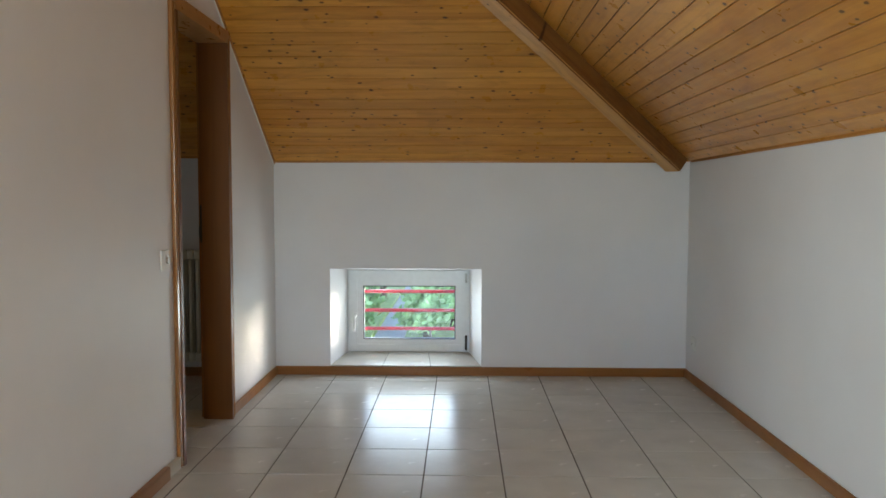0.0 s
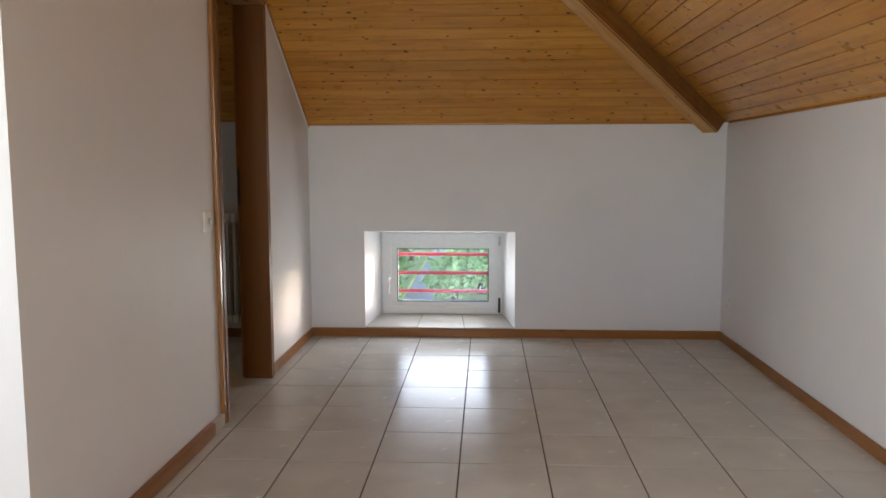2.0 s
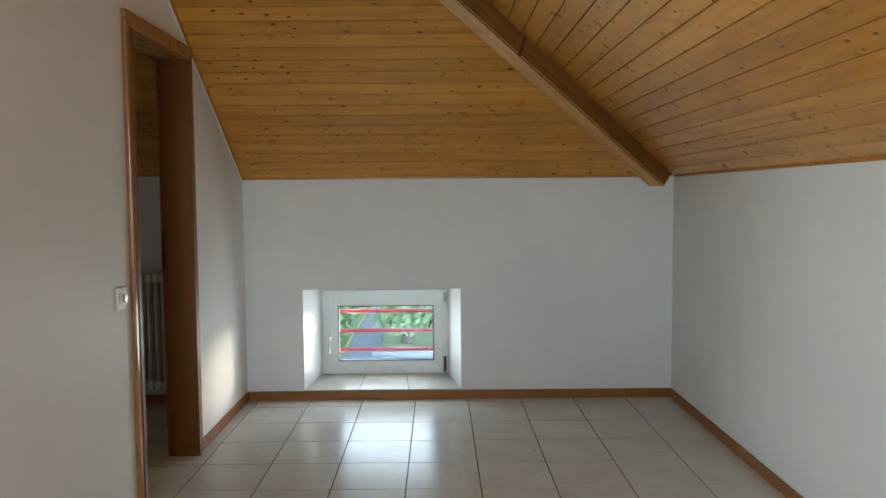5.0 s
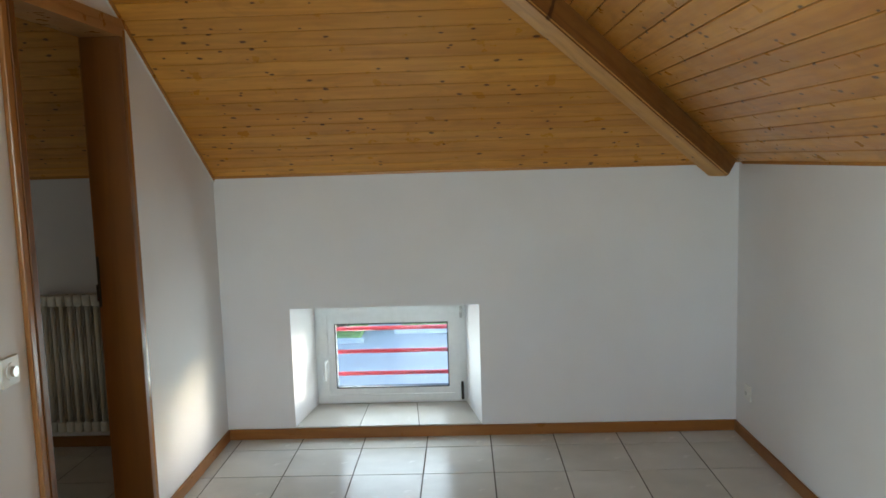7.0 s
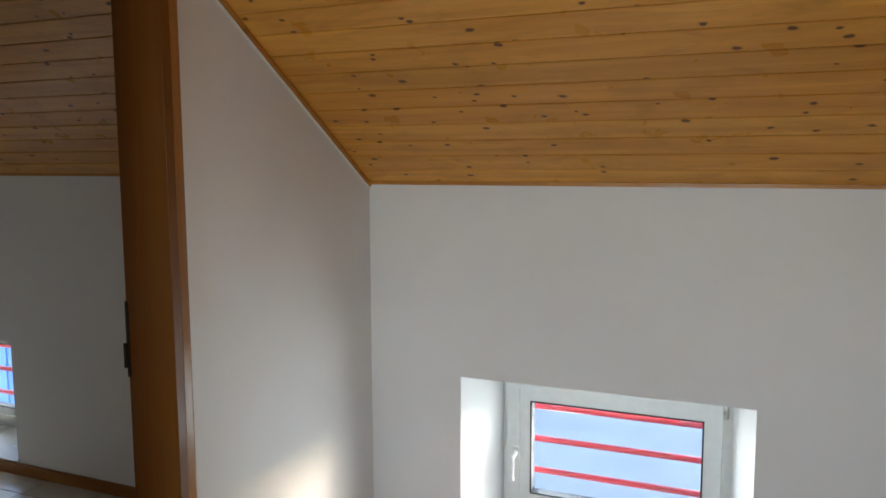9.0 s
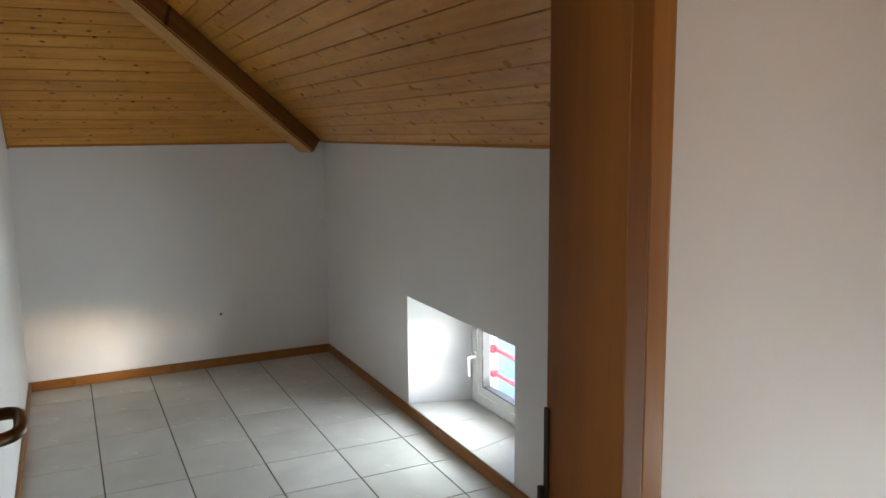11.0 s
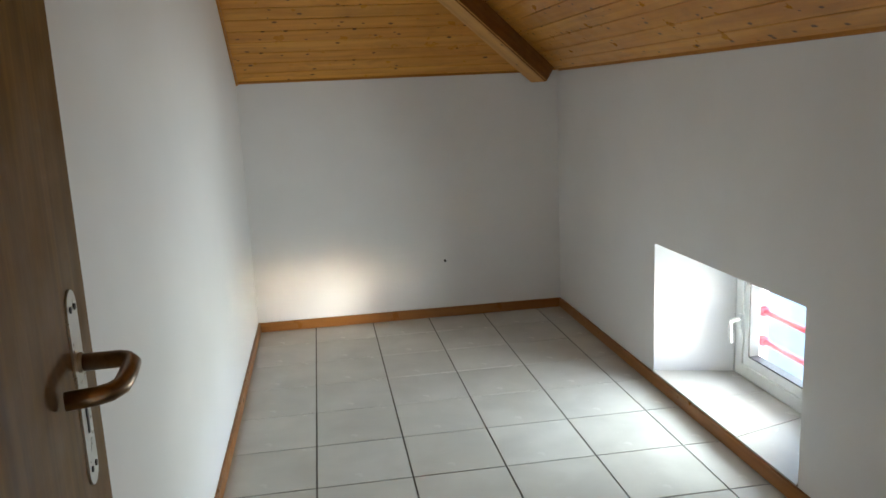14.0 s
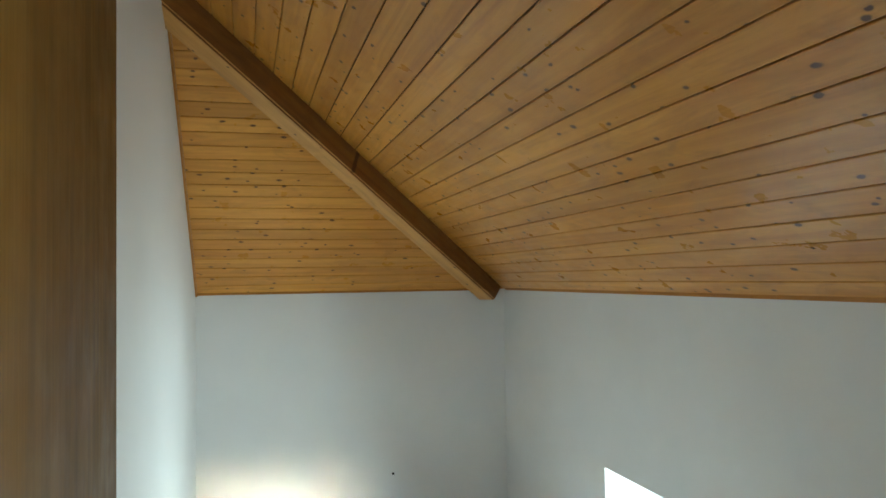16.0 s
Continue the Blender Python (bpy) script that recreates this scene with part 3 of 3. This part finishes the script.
        lo = [(a0 + (a1 - a0) * f0 + gap, yi - 0.006, c0 + 0.001), (a0 + (a1 - a0) * f1 - gap, yi - 0.006, c0 + 0.001), (b0 + (b1 - b0) * f1 - gap, 5.402, d0 + 0.001), (b0 + (b1 - b0) * f0 + gap, 5.402, d0 + 0.001)]
        part("tile", prism(bmesh.new(), lo, [(x, y, z + 0.006) for x, y, z in lo]), SILL_TILE, w, "glazed sill tile" if k == 0 else "")
    return w


window("window_1", "a", (-0.678, -0.037, 0.185, 0.558), "low white plastic window, closed, in a deep tiled niche")
window("window_2", "b", (-3.970, -3.425, 0.172, 0.522), "low white plastic window, closed, in a deep tiled niche")


def bars(x0, x1, zs):
    """A guard of red bars with round ends outside a window."""
    g = base("window_guard", (x0 + x1) / 2, 5.51, zs[0], "three red painted steel guard bars outside a window", "window guard", "window guards")
    for z in zs:
        bar = part("bar", tube(bmesh.new(), [(x0, 5.515, z), (x1, 5.515, z)], 0.0125, 14), RED, g, smooth=True)
        for x, d in ((x0, -1), (x1, 1)):
            bm = bmesh.new()
            bmesh.ops.create_uvsphere(bm, u_segments=14, v_segments=9, radius=0.026, matrix=pose(x, 5.515, z))
            tube(bm, [(x, 5.515, z), (x + d * 0.034, 5.515, z)], 0.012, 10)
            part("end_knob", bm, RED, bar, smooth=True)


bars(-0.755, 0.025, (0.507, 0.372, 0.241))
bars(-4.045, -3.35, (0.477, 0.344, 0.211))


# ---- the inner door ----
def door():
    d = base("door_1", -1.31, (DOOR0 + DOOR1) / 2, 0.0, "brown veneered inner door standing wide open in its lining", "door", kind="structure")
    L0, L1 = SPLIT_B + 0.006, SPLIT + 0.024
    part("lining", boxed(L0, L1, DOOR1, DOOR1 + 0.03, FLOOR, DOOR_TOP, bevel=0.002), LINING, d)
    part("lining", boxed(L0, L1, DOOR0 - 0.03, DOOR0, FLOOR, DOOR_TOP, bevel=0.002), LINING, d)
    part("head_lining", boxed(L0, L1, DOOR0 - 0.03, DOOR1 + 0.03, DOOR_TOP, DOOR_TOP + 0.03, bevel=0.002), CASING_Y, d)
    for x0, x1 in ((SPLIT + 0.001, SPLIT + 0.020), (SPLIT_B - 0.014, SPLIT_B - 0.001)):
        part("casing", boxed(x0, x1, DOOR1 + 0.0305, DOOR1 + 0.066, FLOOR, DOOR_TOP + 0.030, bevel=0.005), CASING, d)
        part("casing", boxed(x0, x1, DOOR0 - 0.062, DOOR0 - 0.0305, FLOOR, DOOR_TOP + 0.030, bevel=0.005), CASING, d)
        part("head_casing", boxed(x0, x1, DOOR0 - 0.062, DOOR1 + 0.068, DOOR_TOP + 0.0305, DOOR_TOP + 0.068, bevel=0.005), CASING_Y, d)
    # strike plate on the closing side
    strike = part("strike_plate", boxed(SPLIT_B + 0.004, SPLIT_B + 0.014, DOOR1 - 0.003, DOOR1 + 0.001, 0.93, 1.13, bevel=0.001), DARK, d, "dark metal strike plate")
    part("slot", boxed(SPLIT_B + 0.0005, SPLIT_B + 0.0075, DOOR1 - 0.010, DOOR1 - 0.003, 0.955, 1.02), DARK, strike)
    # the leaf, hung on the near jamb and turned into the second room
    hinge = Vector((SPLIT_B - 0.030, DOOR0 - 0.006, 0))
    turn = Matrix.Translation(hinge) @ pose(0, 0, 0, 0, 0, 3.0)

    def place(bm):
        bmesh.ops.transform(bm, matrix=turn, verts=bm.verts)
        return bm

    W, T = 0.755, 0.040
    leaf = part("leaf", place(boxed(-W, 0, -0.018, T - 0.018, -0.004, DOOR_TOP - 0.004, bevel=0.003)), LEAF, d, "brown oak veneer door leaf")
    part("rebate", place(boxed(-W - 0.014, -W - 0.0005, -0.018, 0.004, 0.012, DOOR_TOP - 0.010, bevel=0.002)), LEAF, leaf)
    F = T - 0.018
    px, pz = -W + 0.086, 0.968
    # long back plate with rounded ends
    bm = bmesh.new()
    loop = [(px + 0.023 * math.cos(t), pz + s * 0.108 + 0.023 * math.sin(t)) for s, a0 in ((1, 0), (-1, math.pi)) for t in [a0 + math.pi * k / 8 for k in range(9)]]
    prism(bm, [(x, F, z) for x, z in loop], [(x, F + 0.003, z) for x, z in loop])
    plate = part("back_plate", place(bm), STEEL, leaf, "long steel back plate with rounded ends")
    for x, z in ((-0.010, 0.107), (0.010, 0.107), (-0.010, -0.107), (0.010, -0.107)):
        part("screw", place(tube(bmesh.new(), [(px + x, F + 0.003, pz + z), (px + x, F + 0.0045, pz + z)], 0.0042, 10)), DARK, plate)
    part("keyhole", place(boxed(px - 0.004, px + 0.004, F + 0.003, F + 0.0042, pz - 0.060, pz - 0.026, bevel=0.0005)), DARK, plate)
    # U-shaped lever
    hz = pz + 0.035
    pts = [(px, F + 0.002, hz), (px, F + 0.052, hz), (px + 0.003, F + 0.061, hz - 0.001), (px + 0.012, F + 0.068, hz - 0.003)]
    pts += [(px + 0.050, F + 0.069, hz - 0.006), (px + 0.076, F + 0.066, hz - 0.010), (px + 0.090, F + 0.056, hz - 0.012), (px + 0.097, F + 0.042, hz - 0.013), (px + 0.102, F + 0.008, hz - 0.014)]
    part("lever", place(tube(bmesh.new(), pts, 0.0115, 14)), BRONZE, leaf, "worn brown metal lever handle", smooth=True)
    part("rose", place(tube(bmesh.new(), [(px, F + 0.003, hz), (px, F + 0.008, hz)], 0.0135, 16)), STEEL, plate, smooth=False)
    for z in (0.22, 1.72):
        part("hinge", place(tube(bmesh.new(), [(0.006, 0.030, z), (0.006, 0.030, z + 0.08)], 0.008, 12)), STEEL, d, smooth=True)


door()


# ---- switches, sockets, screw ----
def socket(name, m, label, category, w=0.080, h=0.080):
    """A wall plate with a round well; local x across, y up, z out of the wall."""
    s = new(name)
    s.matrix_world = m
    bpy.context.view_layer.update()
    tagged(s, label, category)

    def put(nm, bm, mat, parent=s, lab="", smooth=False):
        bmesh.ops.transform(bm, matrix=m, verts=bm.verts)
        return part(nm, bm, mat, parent, lab, smooth)

    put("plate", boxed(-w / 2, w / 2, -h / 2, h / 2, 0.0, 0.010, bevel=0.003), WHITE_PLASTIC)
    ring = bmesh.new()
    tube(ring, [(0, 0, 0.010), (0, 0, 0.014)], 0.026, 24)
    face = put("insert", ring, WHITE_PLASTIC)
    return s, put, face


s, put, face = socket("light_switch", pose(SPLIT, 3.212, 0.905, 90, 0, 90), "white square rotary light switch on the wall", "light switch", 0.085, 0.085)
put("knob", tube(bmesh.new(), [(0, 0, 0.014), (0, 0, 0.022), (0, 0, 0.024)], 0.015, 20), STEEL, face, "grey switch knob")
s, put, face = socket("wall_socket", pose(EAST, 4.97, 0.245, 90, 0, -90), "white three-pin wall socket near the corner", "wall socket")
for x, y in ((-0.009, 0.0), (0.009, 0.0), (0.0, -0.007)):
    put("pin_hole", tube(bmesh.new(), [(x, y, 0.0138), (x, y, 0.0146)], 0.0028, 8), DARK, face)
screw = base("screw", WEST, 4.38, 0.335, "small dark screw sticking out of the white wall", "screw")
part("head", tube(bmesh.new(), [(WEST, 4.38, 0.335), (WEST + 0.006, 4.38, 0.335), (WEST + 0.009, 4.38, 0.335)], 0.0075, 10), DARK, screw)


# ---- radiator ----
def radiator(x0, count, y, z0, z1):
    pitch = 0.045
    r = base("radiator", x0 + count * pitch / 2, y, z0, "cream enamelled column radiator under the sloping ceiling", "radiator")
    bm = bmesh.new()
    hz = z1 - z0
    prof = [(-0.020, 0.02), (-0.020, hz - 0.05), (-0.012, hz - 0.01), (0.012, hz - 0.01), (0.020, hz - 0.05), (0.020, 0.02), (0.012, 0.0), (-0.012, 0.0)]
    for yy in (-0.045, 0.0):
        tube(bm, [(0, yy, 0.03), (0, yy, hz - 0.03)], 0.0125, 10)
    for z in (0.035, hz - 0.035):
        box(bm, -0.0205, 0.0205, -0.062, 0.016, z - 0.03, z + 0.03, bevel=0.012)
    bmesh.ops.transform(bm, matrix=pose(x0 + pitch / 2, y, z0), verts=bm.verts)
    first = part("section", bm, ENAMEL, r, smooth=True)
    for k in range(1, count):
        o = new("section", first.data)
        o.parent = r
        o.matrix_parent_inverse = r.matrix_world.inverted()
        o.location = (k * pitch, 0, 0)
    pipe = part("valve", tube(bmesh.new(), [(x0, y - 0.02, z0 + 0.035), (x0 - 0.03, y - 0.02, z0 + 0.035), (x0 - 0.042, y - 0.02, z0 + 0.025), (x0 - 0.045, y - 0.02, FLOOR)], 0.009, 10), STEEL, r, "steel valve and pipe", smooth=True)
    part("valve_head", tube(bmesh.new(), [(x0 - 0.03, y - 0.02, z0 + 0.02), (x0 - 0.03, y - 0.02, z0 + 0.085)], 0.016, 12), DARK, pipe)
    for x in (x0 + 0.1, x0 + count * pitch - 0.1):
        part("bracket", boxed(x - 0.012, x + 0.012, y + 0.01, BACK_B, z1 - 0.12, z1 - 0.09), ENAMEL, r)


radiator(-2.175, 14, BACK_B - 0.055, 0.095, 0.835)

# ---- outside ----
GZ = -3.2
structure("ground", boxed(-1500, 1500, -1500, 1500, GZ - 0.5, GZ), ROAD, "pale open asphalt yard reaching far off", "ground")
structure("lower_storey", box(boxed(WEST - 0.3, EAST + 0.3, SOUTH_B - 0.12, OUT, GZ, -0.13), -3.0, EAST + 0.3, REAR - 0.3, SOUTH_B - 0.121, GZ, -0.13), RENDER, "pale rendered lower storey below the attic rooms", "wall")


def lawn(name, x0, x1, y0, y1):
    bm = boxed(x0, x1, y0, y1, GZ - 0.05, GZ + 0.10, bevel=0.04)
    structure(name, bm, GRASS, "mown grass strip beside the yard", "lawn")
    k = structure(name.replace("lawn", "kerb"), boxed(x0 - 0.15, x1 + 0.15, y0 - 0.15, y0 - 0.004, GZ - 0.05, GZ + 0.12, bevel=0.02), KERB, "pale kerb stone along the grass", "kerb")


lawn("lawn_east", -1.75, 16, 22, 60)
lawn("lawn_west", -26, -2.75, 21, 60)


def tree(x, y, height, spread, seed, label):
    rng = random.Random(seed)
    t = base("tree", x, y, GZ + 0.08, label, "tree", "yard trees")
    z0 = GZ + 0.08
    bm = bmesh.new()
    trunk_top = height * 0.45
    for k in range(4):
        a, b = trunk_top * k / 4, trunk_top * (k + 1) / 4
        r0, r1 = 0.16 * (1 - 0.15 * k), 0.16 * (1 - 0.15 * (k + 1))
        bmesh.ops.create_cone(bm, cap_ends=True, segments=9, radius1=r0, radius2=r1, depth=b - a, matrix=pose(x, y, z0 + (a + b) / 2))
    tips = []
    for k in range(9):
        ang, el = k * 2.4 + rng.uniform(-0.3, 0.3), rng.uniform(0.3, 1.1)
        ln = spread * rng.uniform(0.55, 0.95)
        p = Vector((x, y, z0 + trunk_top * rng.uniform(0.7, 1.0)))
        q = p + ln * Vector((math.cos(ang) * math.cos(el), math.sin(ang) * math.cos(el), math.sin(el)))
        tube(bm, [p, (p + q) / 2 + Vector((0, 0, 0.1)), q], 0.04, 6)
        tips += [q, (p + q) / 2]
    part("trunk", bm, BARK, t)
    verts, faces = [], []
    for c in tips + [Vector((x, y, z0 + height * 0.85))] * 2:
        for _ in range(170):
            o = Vector((rng.gauss(0, 1), rng.gauss(0, 1), rng.gauss(0, 0.8))) * spread * 0.26
            n = Vector((rng.gauss(0, 1), rng.gauss(0, 1), rng.gauss(0, 1))).normalized()
            s = n.orthogonal().normalized() * rng.uniform(0.08, 0.16)
            w = n.cross(s) * 0.6
            k = len(verts)
            verts += [c + o - s, c + o + w, c + o + s, c + o - w]
            faces.append((k, k + 1, k + 2, k + 3))
    mesh = bpy.data.meshes.new("crown")
    mesh.from_pydata(verts, [], faces)
    mesh.materials.append(LEAVES)
    crown = new("crown", mesh)
    crown.parent = t
    crown.matrix_parent_inverse = t.matrix_world.inverted()


for k, (x, y, h, s) in enumerate(((-6.6, 27, 4.8, 2.0), (-3.4, 34, 4.6, 1.9), (1.6, 29, 4.4, 1.8), (-0.9, 36, 4.6, 1.9), (-12, 28, 5.2, 2.3), (6.5, 36, 5.0, 2.2))):
    tree(x, y, h, s, k + 3, "leafy green broadleaf tree on the grass")
for k, (x, y, h, s) in enumerate(((-3.35, 22.3, 1.5, 0.75), (-4.6, 23.0, 1.9, 0.9), (-3.7, 25.5, 2.1, 1.0), (-1.0, 23.4, 1.6, 0.8), (-0.2, 25.5, 2.2, 1.0), (0.9, 23.8, 1.6, 0.8))):
    tree(x, y, h, s, k + 30, "bushy bright green shrub beside the yard")


def annex(x0, x1, y0, y1, h):
    """A pale building across the yard with a blue gate."""
    b = base("building", (x0 + x1) / 2, (y0 + y1) / 2, GZ, "low pale rendered garage in the yard with a blue gate", "building")
    part("wall", boxed(x0, x1, y0, y1, GZ, GZ + h), RENDER, b)
    part("roof", boxed(x0 - 0.4, x1 + 0.4, y0 - 0.4, y1 + 0.4, GZ + h, GZ + h + 0.3, bevel=0.04), ROOF, b)
    gate = part("gate", boxed(x0 + 0.05, x1 - 0.05, y0 - 0.06, y0 + 0.02, GZ, GZ + 2.3, bevel=0.01), BLUE, b, "blue sheet metal gate")
    for k in range(7):
        part("slat", boxed(x0 + 0.12 + k * 0.48, x0 + 0.18 + k * 0.48, y0 - 0.085, y0 - 0.06, GZ + 0.05, GZ + 2.25), BLUE, gate)


annex(-11.0, -7.8, 10.6, 15, 2.5)


# ---- tiled floors ----
def tiled_floor(name, x0, x1, y0, y1, ox, oy, label, sx=0.336, sy=0.345, joint=0.0065):
    """A grout bed with single tiles on a regular grid, cut at the walls."""
    f = structure(name, boxed(x0, x1, y0, y1, -0.1, FLOOR - 0.0025), GROUT, label, "floor")
    shared = {}
    for i in range(math.floor((x0 - ox) / sx), math.ceil((x1 - ox) / sx)):
        for j in range(math.floor((y0 - oy) / sy), math.ceil((y1 - oy) / sy)):
            a0, a1 = max(ox + i * sx + joint / 2, x0), min(ox + (i + 1) * sx - joint / 2, x1)
            b0, b1 = max(oy + j * sy + joint / 2, y0), min(oy + (j + 1) * sy - joint / 2, y1)
            if a1 - a0 < 0.012 or b1 - b0 < 0.012:
                continue
            key = (round(a1 - a0, 3), round(b1 - b0, 3))
            if key not in shared:
                w, h, c = (a1 - a0) / 2, (b1 - b0) / 2, 0.0018
                bm = prism(bmesh.new(), [(-w, -h, -0.006), (w, -h, -0.006), (w, h, -0.006), (-w, h, -0.006)], [(-w, -h, -c), (w, -h, -c), (w, h, -c), (-w, h, -c)])
                bm.faces.ensure_lookup_table()
                topf = max(bm.faces, key=lambda fc: fc.calc_center_median().z)
                bmesh.ops.inset_individual(bm, faces=[topf], thickness=c)
                topf = max(bm.faces, key=lambda fc: fc.calc_center_median().z - 0.001 * len(fc.verts) + 0.0001 * fc.calc_area())
                for v in topf.verts:
                    v.co.z = 0.0
                bmesh.ops.recalc_face_normals(bm, faces=bm.faces)
                mesh = bpy.data.meshes.new("tile")
                bm.to_mesh(mesh)
                bm.free()
                mesh.materials.append(TILE)
                shared[key] = mesh
            o = new("tile", shared[key])
            o.parent = f
            o.location = ((a0 + a1) / 2, (b0 + b1) / 2, FLOOR + random.uniform(-0.0003, 0.0003))


MID = -1.31
tiled_floor("floor_room", MID, EAST, -0.4, BACK, -0.155, 3.60, "pale glazed ceramic floor tiles with dark joints")
tiled_floor("floor_small_room", WEST, MID, SOUTH_B, BACK, -4.303, 3.583, "pale glazed ceramic floor tiles with dark joints", 0.341, 0.340)
structure("floor_landing", boxed(-3.0, MID, REAR, SOUTH_B, -0.1, FLOOR - 0.001), TILE, "pale landing floor", "floor")
structure("floor_rear", boxed(MID, EAST, REAR, -0.4, -0.1, FLOOR - 0.001), TILE, "pale floor behind the walk's start", "floor")
